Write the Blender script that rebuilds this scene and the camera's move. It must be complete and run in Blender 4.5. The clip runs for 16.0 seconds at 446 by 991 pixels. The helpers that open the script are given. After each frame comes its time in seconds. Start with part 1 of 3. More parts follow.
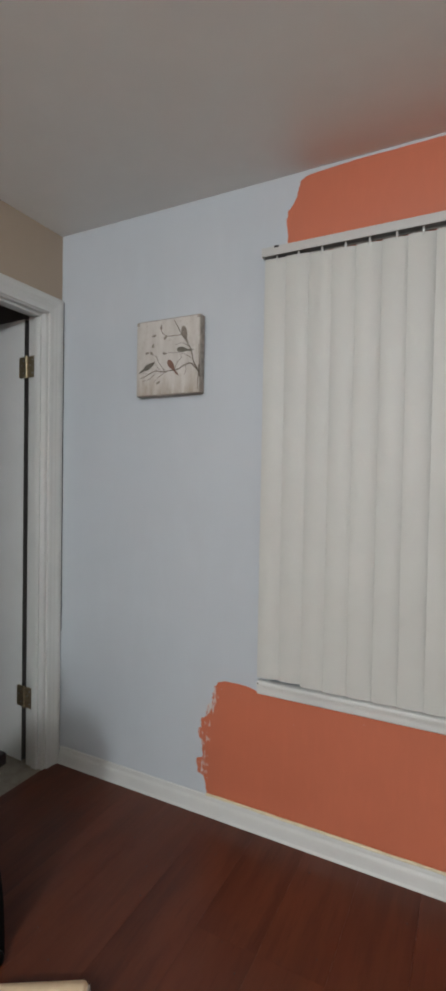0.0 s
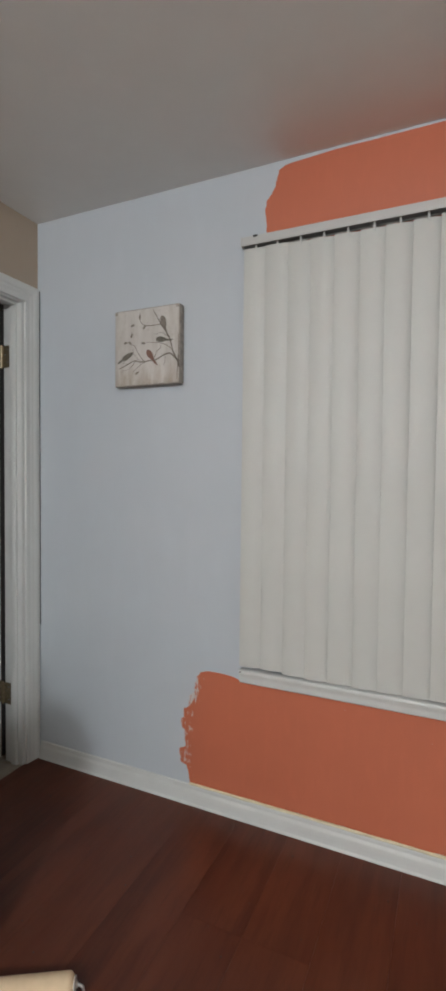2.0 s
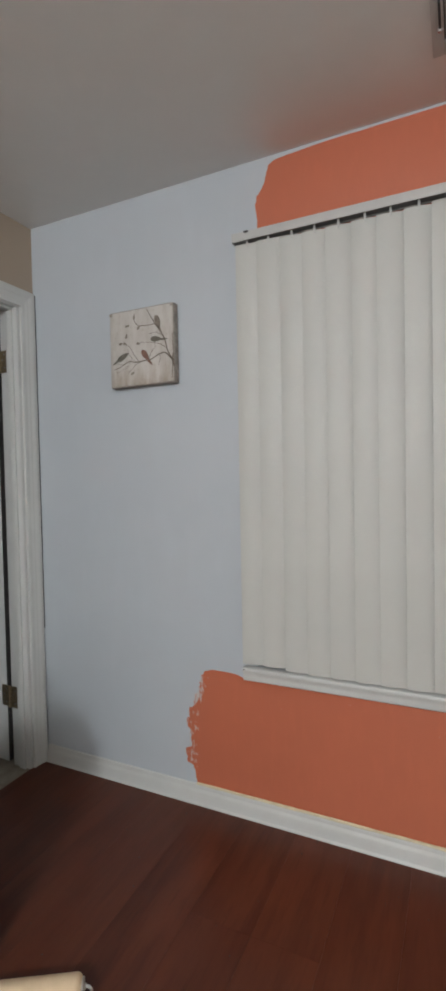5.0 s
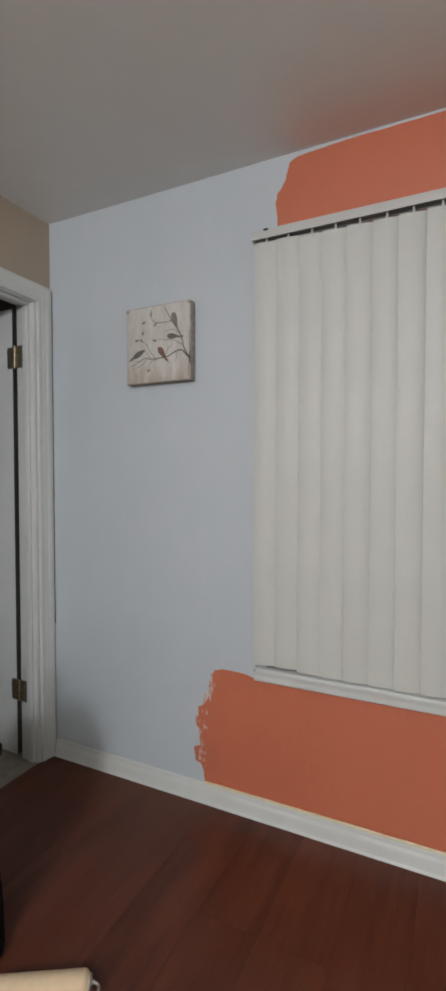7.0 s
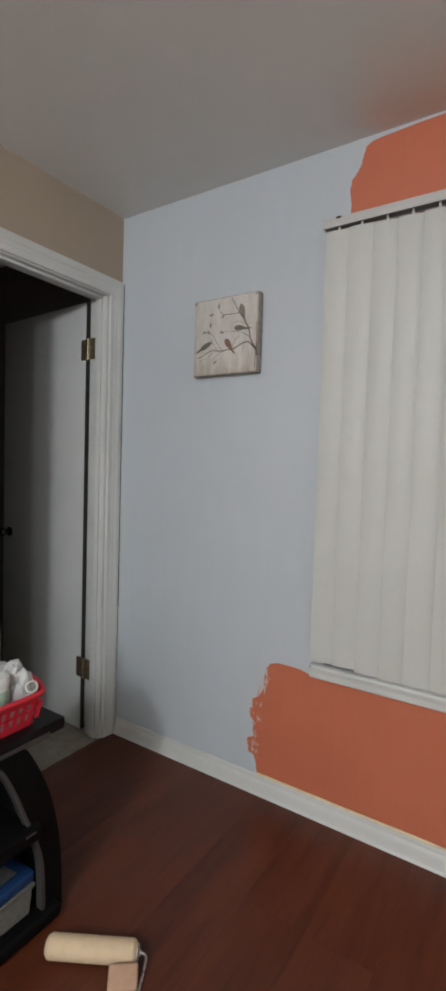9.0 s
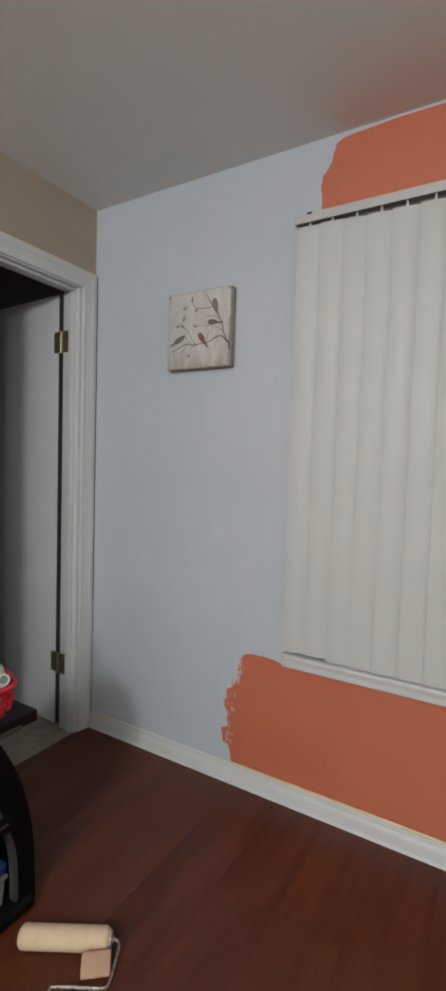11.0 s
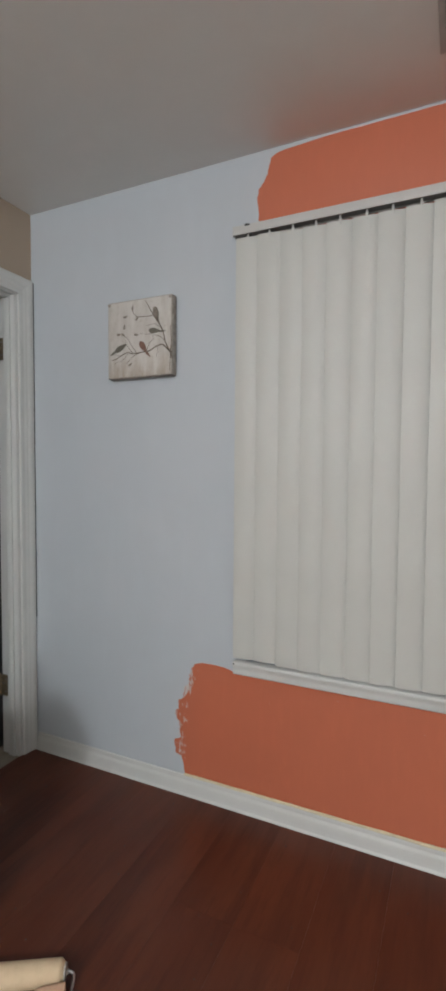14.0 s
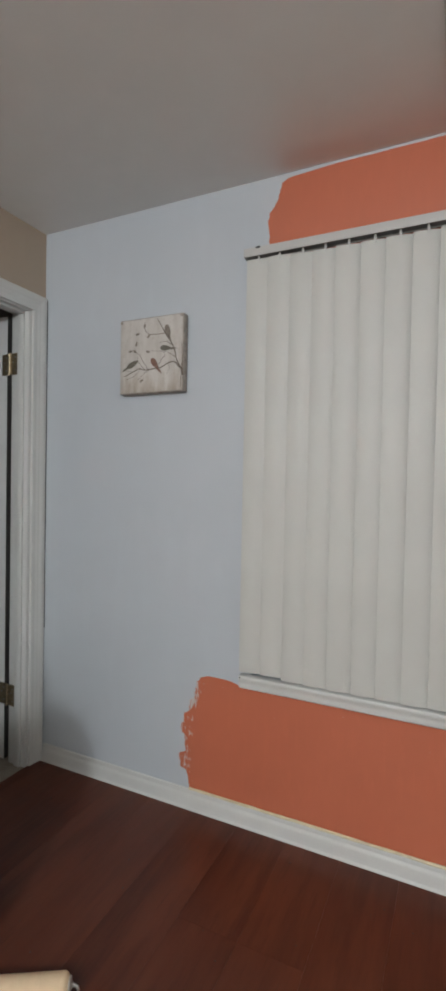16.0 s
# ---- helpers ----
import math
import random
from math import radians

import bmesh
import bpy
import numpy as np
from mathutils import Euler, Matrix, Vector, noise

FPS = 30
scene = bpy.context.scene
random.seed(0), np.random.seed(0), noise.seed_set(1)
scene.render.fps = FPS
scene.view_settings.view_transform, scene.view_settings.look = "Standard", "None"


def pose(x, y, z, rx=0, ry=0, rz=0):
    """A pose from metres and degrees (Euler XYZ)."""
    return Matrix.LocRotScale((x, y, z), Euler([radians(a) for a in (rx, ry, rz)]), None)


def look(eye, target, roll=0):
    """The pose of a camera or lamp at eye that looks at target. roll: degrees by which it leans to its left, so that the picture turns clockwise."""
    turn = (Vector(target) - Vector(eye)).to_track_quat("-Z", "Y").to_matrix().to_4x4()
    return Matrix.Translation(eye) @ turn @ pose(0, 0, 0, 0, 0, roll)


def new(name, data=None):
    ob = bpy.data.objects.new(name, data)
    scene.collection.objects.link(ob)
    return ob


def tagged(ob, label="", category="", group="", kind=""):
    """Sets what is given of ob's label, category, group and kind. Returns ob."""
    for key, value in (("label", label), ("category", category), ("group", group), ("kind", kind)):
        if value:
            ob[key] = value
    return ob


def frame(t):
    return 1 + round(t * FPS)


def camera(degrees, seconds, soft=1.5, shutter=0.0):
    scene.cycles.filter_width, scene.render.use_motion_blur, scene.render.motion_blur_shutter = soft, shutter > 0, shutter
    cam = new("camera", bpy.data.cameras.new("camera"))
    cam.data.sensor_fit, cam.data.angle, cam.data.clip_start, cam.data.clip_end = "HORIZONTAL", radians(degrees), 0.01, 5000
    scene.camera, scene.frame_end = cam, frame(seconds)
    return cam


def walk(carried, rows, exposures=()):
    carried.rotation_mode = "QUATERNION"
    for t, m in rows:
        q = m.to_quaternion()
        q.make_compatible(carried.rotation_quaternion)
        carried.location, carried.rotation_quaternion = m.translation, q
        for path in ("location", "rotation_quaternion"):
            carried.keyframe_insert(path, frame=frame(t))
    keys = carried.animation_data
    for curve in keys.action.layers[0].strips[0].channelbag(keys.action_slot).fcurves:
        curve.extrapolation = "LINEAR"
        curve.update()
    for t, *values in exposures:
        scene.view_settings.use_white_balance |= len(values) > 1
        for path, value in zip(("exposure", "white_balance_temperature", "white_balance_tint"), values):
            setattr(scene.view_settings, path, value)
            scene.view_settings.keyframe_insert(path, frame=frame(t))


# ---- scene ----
cam = camera(47.6, 16.0, soft=3.7)
PATH = [
    (0, (1.7427, -1.7591, 1.3200), (0.8379, 0.0239, 1.2715), 1.01),
    (0.5, (1.7382, -1.7480, 1.3132), (0.8696, 0.0528, 1.2604), 1.29),
    (1, (1.7357, -1.7533, 1.3101), (0.8963, 0.0610, 1.2497), 1.10),
    (1.5, (1.7398, -1.7542, 1.3048), (0.9192, 0.0686, 1.2419), 0.73),
    (2, (1.7328, -1.7659, 1.3048), (0.9080, 0.0548, 1.2350), 0.59),
    (2.5, (1.7436, -1.7593, 1.3047), (0.9135, 0.0589, 1.2328), 0.10),
    (3, (1.7618, -1.7607, 1.3025), (0.9255, 0.0548, 1.2340), -0.61),
    (3.5, (1.7602, -1.7614, 1.3005), (0.9227, 0.0536, 1.2341), -1.04),
    (4, (1.7510, -1.7485, 1.2909), (0.9107, 0.0653, 1.2260), -1.17),
    (4.2, (1.7540, -1.7470, 1.2860), (0.9050, 0.0630, 1.2260), -1.20),
    (6.3, (1.7620, -1.7610, 1.2960), (0.9110, 0.0480, 1.2310), -1.00),
    (6.5, (1.7536, -1.7654, 1.2976), (0.9048, 0.0443, 1.2306), -0.68),
    (7, (1.7353, -1.7503, 1.2895), (0.8570, 0.0452, 1.2219), 0.03),
    (7.5, (1.7314, -1.7633, 1.2944), (0.6662, -0.0720, 1.2260), 1.21),
    (8, (1.7290, -1.7573, 1.2841), (0.6297, -0.0881, 1.2111), 1.85),
    (8.2, (1.7300, -1.7530, 1.2885), (0.6260, -0.0860, 1.2110), 1.85),
    (10.3, (1.7590, -1.7430, 1.2848), (0.7020, -0.0490, 1.1600), 1.87),
    (10.5, (1.7557, -1.7451, 1.2824), (0.7068, -0.0467, 1.1591), 1.91),
    (11, (1.7708, -1.7468, 1.2826), (0.7446, -0.0341, 1.1658), 1.72),
    (11.5, (1.7842, -1.7549, 1.2842), (0.7927, -0.0214, 1.1757), 1.35),
    (12, (1.7757, -1.7344, 1.2749), (0.7899, 0.0023, 1.1661), 0.36),
    (12.5, (1.7805, -1.7292, 1.2710), (0.8061, 0.0142, 1.1659), 0.47),
    (13, (1.7857, -1.7433, 1.2886), (0.8684, 0.0306, 1.1801), 0.45),
    (13.5, (1.7835, -1.7486, 1.2970), (0.9118, 0.0485, 1.1943), 0.38),
    (14, (1.7700, -1.7427, 1.2986), (0.9292, 0.0695, 1.2033), 0.37),
    (14.5, (1.7738, -1.7403, 1.2974), (0.9436, 0.0774, 1.2166), 0.30),
    (15, (1.7720, -1.7503, 1.3019), (0.9392, 0.0664, 1.2252), 0.47),
    (15.5, (1.7683, -1.7669, 1.3033), (0.9245, 0.0453, 1.2410), 0.70),
    (16, (1.7659, -1.7756, 1.3069), (0.9108, 0.0318, 1.2615), 1.09),
]
walk(cam, [(t, look(eye, target, roll)) for t, eye, target, roll in PATH])

# ---------- world and lamp ----------
night = bpy.data.worlds.new("night")
night.use_nodes = True
night.node_tree.nodes["Background"].inputs["Color"].default_value = (0.02, 0.025, 0.04, 1)
night.node_tree.nodes["Background"].inputs["Strength"].default_value = 0.15
scene.world = night
LAMP = (1.66, -3.95, 2.24)          # unseen ceiling lamp behind the camera, inferred from shadows; four arms added
# Light split over spread bulbs to soften and fill shadows; arrangement is added.
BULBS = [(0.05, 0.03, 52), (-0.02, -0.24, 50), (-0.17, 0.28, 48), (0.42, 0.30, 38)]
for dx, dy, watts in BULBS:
    bulb = bpy.data.lights.new("unseen_bulb", "POINT")
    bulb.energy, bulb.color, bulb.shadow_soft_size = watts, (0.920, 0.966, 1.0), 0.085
    new("unseen_bulb", bulb).location = (LAMP[0] + dx, LAMP[1] + dy, LAMP[2])
scene.view_settings.exposure = 0.0

H = 2.44                            # ceiling height
WALL = 0.10                         # wall thickness


# ---------- materials ----------
class Nodes:
    """A principled material with short calls for its nodes."""

    def __init__(self, name, colour, rough=0.5, metal=0.0, specular=0.5):
        self.m = bpy.data.materials.new(name)
        self.m.use_nodes = True
        self.t = self.m.node_tree
        self.b = self.t.nodes["Principled BSDF"]
        self.b.inputs["Base Color"].default_value = (*colour, 1)
        self.b.inputs["Roughness"].default_value = rough
        self.b.inputs["Metallic"].default_value = metal
        self.b.inputs["Specular IOR Level"].default_value = specular
        self.colour = None
        self.c0 = colour

    def add(self, kind, **inputs):
        n = self.t.nodes.new(kind)
        for key, value in inputs.items():
            n.inputs[key.replace("_", " ")].default_value = value
        return n

    def link(self, a, b):
        self.t.links.new(a, b)

    def coords(self, scale=(1, 1, 1), shift=None):
        tc = self.add("ShaderNodeTexCoord")
        mp = self.add("ShaderNodeMapping")
        mp.inputs["Scale"].default_value = scale
        self.link(tc.outputs["Object"], mp.inputs["Vector"])
        if shift is not None:
            self.link(shift, mp.inputs["Location"])
        return mp.outputs["Vector"]

    def noise(self, size, detail=4, scale=(1, 1, 1), shift=None, rough=0.55):
        n = self.add("ShaderNodeTexNoise", Scale=1.0 / size, Detail=detail, Roughness=rough)
        self.link(self.coords(scale, shift), n.inputs["Vector"])
        return n.outputs["Fac"]

    def span(self, value, a, b, c=0.0, d=1.0):
        n = self.add("ShaderNodeMapRange")
        n.inputs["From Min"].default_value, n.inputs["From Max"].default_value = a, b
        n.inputs["To Min"].default_value, n.inputs["To Max"].default_value = c, d
        self.link(value, n.inputs["Value"])
        return n.outputs["Result"]

    def maths(self, op, a, b):
        n = self.add("ShaderNodeMath")
        n.operation = op
        for k, v in enumerate((a, b)):
            if isinstance(v, (int, float)):
                n.inputs[k].default_value = v
            else:
                self.link(v, n.inputs[k])
        return n.outputs[0]

    def tint(self, fac, colour):
        """Mix another colour over the base by fac."""
        n = self.add("ShaderNodeMix")
        n.data_type = "RGBA"
        self.link(fac, n.inputs["Factor"])
        if self.colour is None:
            n.inputs["A"].default_value = (*self.c0, 1)
            n.inputs[6].default_value = (*self.c0, 1)
        else:
            self.link(self.colour, n.inputs[6])
        n.inputs[7].default_value = (*colour, 1)
        self.colour = n.outputs[2]
        self.link(self.colour, self.b.inputs["Base Color"])
        return self

    def rough(self, fac):
        self.link(fac, self.b.inputs["Roughness"])
        return self

    def bump(self, height, strength=0.2, depth=0.001):
        n = self.add("ShaderNodeBump", Strength=strength, Distance=depth)
        self.link(height, n.inputs["Height"])
        self.link(n.outputs["Normal"], self.b.inputs["Normal"])
        return self


def shade(c, k):
    return tuple(min(1, v * k) for v in c)


def plain(name, colour, rough=0.5, metal=0.0, size=0.05, vary=0.12, bump=0.0, grain=0.004, specular=0.5):
    """A surface with soft blotches, fine grain and some relief."""
    n = Nodes(name, colour, rough, metal, specular)
    n.tint(n.span(n.noise(size, 5), 0.35, 0.7), shade(colour, 1 - vary))
    n.tint(n.span(n.noise(grain, 2), 0.5, 0.8, 0, 0.5), shade(colour, 1 + vary * 0.6))
    n.rough(n.span(n.noise(size * 0.6, 3), 0.3, 0.7, max(0.03, rough - 0.06), min(1, rough + 0.06)))
    if bump:
        n.bump(n.noise(grain, 3), bump, 0.0008)
    return n.m


def painted_wall(name, colour, rough, vary=0.05):
    n = Nodes(name, colour, rough)
    n.tint(n.span(n.noise(0.9, 3), 0.35, 0.7), shade(colour, 1 - vary))
    n.tint(n.span(n.noise(0.12, 4, (1, 1, 0.4)), 0.5, 0.8, 0, 0.6), shade(colour, 1 + vary * 0.7))
    n.bump(n.noise(0.004, 3), 0.12, 0.0006)
    return n


M_WALL = painted_wall("blue_grey_wall_paint", (0.519, 0.561, 0.599), 0.45).m
# Paint of the unseen walls, kept light so they brighten the shadows.
M_WHITE = painted_wall("off_white_bounce_paint", (0.76, 0.745, 0.715), 0.5).m
M_TAN = painted_wall("tan_wall_paint", (0.39, 0.312, 0.238), 0.5).m
M_CEIL = painted_wall("ceiling_paint", (0.772, 0.772, 0.745), 0.33, 0.04).m
M_TRIM = plain("white_trim_paint", (0.61, 0.62, 0.60), 0.42, size=0.15, vary=0.06, bump=0.03)
M_DOOR = plain("white_door_paint", (0.60, 0.61, 0.60), 0.38, size=0.25, vary=0.07, bump=0.08)
M_VANE = plain("cream_vinyl", (0.55, 0.555, 0.522), 0.5, size=0.3, vary=0.05, bump=0.04, grain=0.002)
M_RAIL = plain("white_rail_plastic", (0.55, 0.55, 0.53), 0.55, size=0.1, vary=0.05)
# One dark colour for small dark parts and for painted gap shade.
M_DARK = plain("dark_parts_and_shade", (0.045, 0.043, 0.04), 0.6, size=0.02)
M_SLOT_SHADE = plain("grey_slot_shade", (0.25, 0.245, 0.235), 0.6, size=0.02)
M_STEEL = plain("steel", (0.55, 0.55, 0.54), 0.3, 1.0, size=0.02)
M_BRASS = plain("aged_brass", (0.42, 0.345, 0.23), 0.45, 0.9, size=0.012, vary=0.4)
# Dark grey puts part of the hall's darkness into the colour.
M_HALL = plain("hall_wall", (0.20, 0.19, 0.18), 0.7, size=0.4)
M_KNOB = plain("dark_bronze", (0.10, 0.085, 0.07), 0.22, 0.9, size=0.01)
M_EDGE_BEAD = plain("cream_edge_bead", (0.72, 0.64, 0.42), 0.5, size=0.03, vary=0.2)
M_BLACK = plain("black_laminate", (0.006, 0.0055, 0.006), 0.4, size=0.05, vary=0.25, specular=0.15)
M_BLACKP = plain("black_plastic", (0.005, 0.005, 0.005), 0.5, size=0.03, vary=0.3, bump=0.1, grain=0.0015, specular=0.1)
M_SILVER = plain("silver_trim", (0.10, 0.095, 0.09), 0.5, 0.5, size=0.03)
M_RED = plain("red_plastic", (0.62, 0.025, 0.045), 0.35, size=0.04, vary=0.12)
M_WHITEP = plain("white_plastic", (0.68, 0.69, 0.68), 0.35, size=0.03, vary=0.06)
M_PAPER = plain("white_paper", (0.62, 0.61, 0.58), 0.8, size=0.02, vary=0.1)
M_GREEN = plain("pale_green_label", (0.42, 0.58, 0.45), 0.5, size=0.012, vary=0.35)
M_BEIGE = plain("beige_plastic", (0.36, 0.32, 0.28), 0.4, size=0.03)
M_BLUE = plain("blue_plastic", (0.014, 0.062, 0.19), 0.4, size=0.02, vary=0.3)
M_GREY = plain("grey_plastic", (0.19, 0.185, 0.165), 0.5, size=0.015, vary=0.35)
M_FOAM = plain("pinkish_foam", (0.46, 0.285, 0.19), 0.85, size=0.012, vary=0.12, bump=0.4, grain=0.0025)


def nap_material():
    n = Nodes("cream_nap", (0.65, 0.50, 0.335), 0.95, specular=0.1)
    n.tint(n.span(n.noise(0.03, 3), 0.4, 0.7), (0.60, 0.455, 0.30))
    n.bump(n.noise(0.0035, 4), 0.35, 0.002)
    return n.m


def orange_material():
    base = (0.54, 0.158, 0.086)
    n = Nodes("orange_paint", base, 0.42)
    n.tint(n.span(n.noise(0.35, 4), 0.35, 0.7), shade(base, 0.93))
    n.tint(n.span(n.noise(0.03, 4, (1, 1, 0.25)), 0.5, 0.8, 0, 0.5), shade(base, 1.08))
    # dry roller streaks where the stroke ran out
    tc = n.add("ShaderNodeTexCoord")
    xyz = n.add("ShaderNodeSeparateXYZ")
    n.link(tc.outputs["Object"], xyz.inputs[0])
    near = n.span(xyz.outputs["X"], 0.80, 0.875, 0.22, -0.25)
    high = n.span(xyz.outputs["Z"], 0.38, 0.44, -0.3, 0.0)
    low = n.span(xyz.outputs["Z"], 0.515, 0.55, 0.0, -0.4)
    worn = n.maths("ADD", n.maths("ADD", n.noise(0.012, 3, (1, 1, 0.45)), near), n.maths("ADD", high, low))
    n.tint(n.span(worn, 0.46, 0.62), (0.58, 0.55, 0.53))
    n.bump(n.noise(0.004, 3), 0.15, 0.0007)
    return n.m


def plank_material():
    base = (0.091, 0.0215, 0.0090)
    n = Nodes("cherry_laminate", base, 0.38, specular=0.34)
    info = n.add("ShaderNodeObjectInfo")
    mul = n.maths("MULTIPLY", info.outputs["Random"], 37.0)
    comb = n.add("ShaderNodeCombineXYZ")
    n.link(mul, comb.inputs[0])
    n.link(mul, comb.inputs[1])
    sh = comb.outputs[0]
    n.tint(n.span(n.noise(0.13, 3, (1, 0.16, 1), sh), 0.42, 0.64, 0, 0.7), (0.132, 0.0355, 0.0160))
    n.tint(n.span(n.noise(0.07, 5, (1, 0.12, 1), sh, 0.62), 0.47, 0.64, 0, 0.65), shade(base, 0.55))
    n.tint(n.span(n.noise(0.030, 5, (1, 0.07, 1), sh, 0.7), 0.45, 0.75, 0, 0.45), (0.128, 0.035, 0.0155))
    n.tint(n.span(n.noise(0.018, 4, (1, 0.10, 1), sh, 0.7), 0.54, 0.72, 0, 0.4), shade(base, 0.42))
    n.tint(n.span(info.outputs["Random"], 0, 1, 0, 0.35), (0.112, 0.029, 0.0125))
    n.rough(n.span(n.noise(0.05, 4, (1, 0.2, 1), sh), 0.3, 0.7, 0.30, 0.46))
    n.bump(n.noise(0.004, 3, (1, 0.05, 1), sh), 0.12, 0.0005)
    return n.m


def vinyl_material():
    base = (0.34, 0.31, 0.25)
    n = Nodes("beige_vinyl", base, 0.5)
    n.tint(n.span(n.noise(0.07, 5), 0.38, 0.68), (0.24, 0.21, 0.165))
    n.tint(n.span(n.noise(0.015, 3), 0.5, 0.8, 0, 0.5), (0.40, 0.37, 0.31))
    n.bump(n.noise(0.02, 3), 0.15, 0.001)
    return n.m


def canvas_material():
    base = (0.57, 0.545, 0.51)
    n = Nodes("aged_canvas_print", base, 0.75, specular=0.2)
    n.tint(n.span(n.noise(0.028, 4, (1, 1, 0.10)), 0.46, 0.66, 0, 0.6), (0.45, 0.42, 0.375))
    n.tint(n.span(n.noise(0.07, 4, (1, 1, 0.5)), 0.42, 0.68, 0, 0.7), (0.63, 0.61, 0.57))
    n.tint(n.span(n.noise(0.014, 5), 0.55, 0.75, 0, 0.55), (0.40, 0.36, 0.31))
    tc = n.add("ShaderNodeTexCoord")
    xyz = n.add("ShaderNodeSeparateXYZ")
    n.link(tc.outputs["Object"], xyz.inputs[0])
    low = n.maths("ADD", n.span(xyz.outputs["Z"], 0.0, 0.12, 0.36, -0.10), n.noise(0.03, 4, (1, 1, 0.25)))
    n.tint(n.span(low, 0.58, 0.95, 0, 0.75), (0.36, 0.295, 0.225))
    side = n.maths("ADD", n.span(xyz.outputs["X"], 0.0, 0.035, 0.28, -0.2), n.noise(0.02, 4, (1, 1, 0.3)))
    n.tint(n.span(side, 0.50, 0.80, 0, 0.6), (0.42, 0.40, 0.365))
    far = n.maths("ADD", n.span(xyz.outputs["X"], 0.265, 0.303, -0.2, 0.26), n.noise(0.02, 4, (1, 1, 0.3)))
    n.tint(n.span(far, 0.50, 0.80, 0, 0.6), (0.43, 0.385, 0.325))
    n.bump(n.noise(0.0012, 2), 0.3, 0.0004)
    return n.m


def frosted_material():
    n = Nodes("clear_plastic", (0.80, 0.81, 0.80), 0.3)
    n.b.inputs["Transmission Weight"].default_value = 0.40
    n.b.inputs["IOR"].default_value = 1.3
    n.bump(n.noise(0.01, 3), 0.3, 0.002)
    return n.m


def glass_material():
    n = Nodes("window_glass", (0.9, 0.93, 0.92), 0.02)
    n.b.inputs["Transmission Weight"].default_value = 1.0
    n.b.inputs["IOR"].default_value = 1.45
    return n.m


def lamp_material():
    n = Nodes("lit_dome", (0.9, 0.88, 0.84), 0.4)
    n.b.inputs["Emission Color"].default_value = (1.0, 0.94, 0.86, 1)
    n.b.inputs["Emission Strength"].default_value = 3.0
    return n.m


M_NAP, M_ORANGE, M_PLANK, M_VINYL = nap_material(), orange_material(), plank_material(), vinyl_material()
M_CANVAS, M_CLEAR, M_GLASS, M_LIT = canvas_material(), frosted_material(), glass_material(), lamp_material()
M_EDGE = plain("taupe_canvas_edge", (0.40, 0.36, 0.315), 0.8, size=0.022, vary=0.4)
M_TWIG = plain("brown_ink", (0.18, 0.145, 0.115), 0.7, size=0.01, vary=0.4)
M_INK_GREEN = plain("grey_green_ink", (0.17, 0.155, 0.125), 0.7, size=0.01, vary=0.4)
M_INK_GREY = plain("grey_brown_ink", (0.26, 0.225, 0.185), 0.7, size=0.01, vary=0.4)
M_INK_RED = plain("rust_ink", (0.24, 0.13, 0.095), 0.7, size=0.008, vary=0.4)


# ---------- mesh helpers ----------
def cuboid(bm, lo, hi, bevel=0.0, seg=2):
    made = bmesh.ops.create_cube(bm, size=1)["verts"]
    for v in made:
        v.co = Vector([lo[i] + (v.co[i] + 0.5) * (hi[i] - lo[i]) for i in range(3)])
    if bevel:
        edges = list({e for v in made for e in v.link_edges})
        bmesh.ops.bevel(bm, geom=edges, offset=bevel, segments=seg, affect="EDGES", profile=0.5)
    return bm


def box(lo, hi, bevel=0.0, seg=2):
    return cuboid(bmesh.new(), lo, hi, bevel, seg)


def spin(profile, centre=(0, 0, 0), steps=24, m=None):
    """A solid of revolution about z from (radius, height) pairs."""
    bm = bmesh.new()
    rings = []
    for r, z in profile:
        rings.append([bm.verts.new((r * math.cos(2 * math.pi * k / steps), r * math.sin(2 * math.pi * k / steps), z)) for k in range(steps)])
    for a, b in zip(rings, rings[1:]):
        for k in range(steps):
            bm.faces.new((a[k], a[(k + 1) % steps], b[(k + 1) % steps], b[k]))
    bm.faces.new(list(reversed(rings[0])))
    bm.faces.new(rings[-1])
    if m is not None:
        bmesh.ops.transform(bm, matrix=m, verts=bm.verts)
    bmesh.ops.translate(bm, vec=centre, verts=bm.verts)
    return bm


def sweep(points, radius, steps=8, closed=False, flat=1.0):
    """A round bar along points."""
    bm = bmesh.new()
    pts = [Vector(p) for p in points]
    n = len(pts)
    rings = []
    up = Vector((0, 0, 1))
    for i, p in enumerate(pts):
        a = pts[(i - 1) % n] if closed or i else p
        b = pts[(i + 1) % n] if closed or i < n - 1 else p
        d = (b - a).normalized()
        side = d.cross(up)
        side = side.normalized() if side.length > 1e-4 else Vector((1, 0, 0))
        top = side.cross(d)
        r = radius(i / max(1, n - 1)) if callable(radius) else radius
        rings.append([bm.verts.new(p + side * r * math.cos(2 * math.pi * k / steps) + top * r * flat * math.sin(2 * math.pi * k / steps)) for k in range(steps)])
    pairs = list(zip(rings, rings[1:])) + ([(rings[-1], rings[0])] if closed else [])
    for a, b in pairs:
        for k in range(steps):
            bm.faces.new((a[k], a[(k + 1) % steps], b[(k + 1) % steps], b[k]))
    if not closed:
        bm.faces.new(list(reversed(rings[0])))
        bm.faces.new(rings[-1])
    return bm


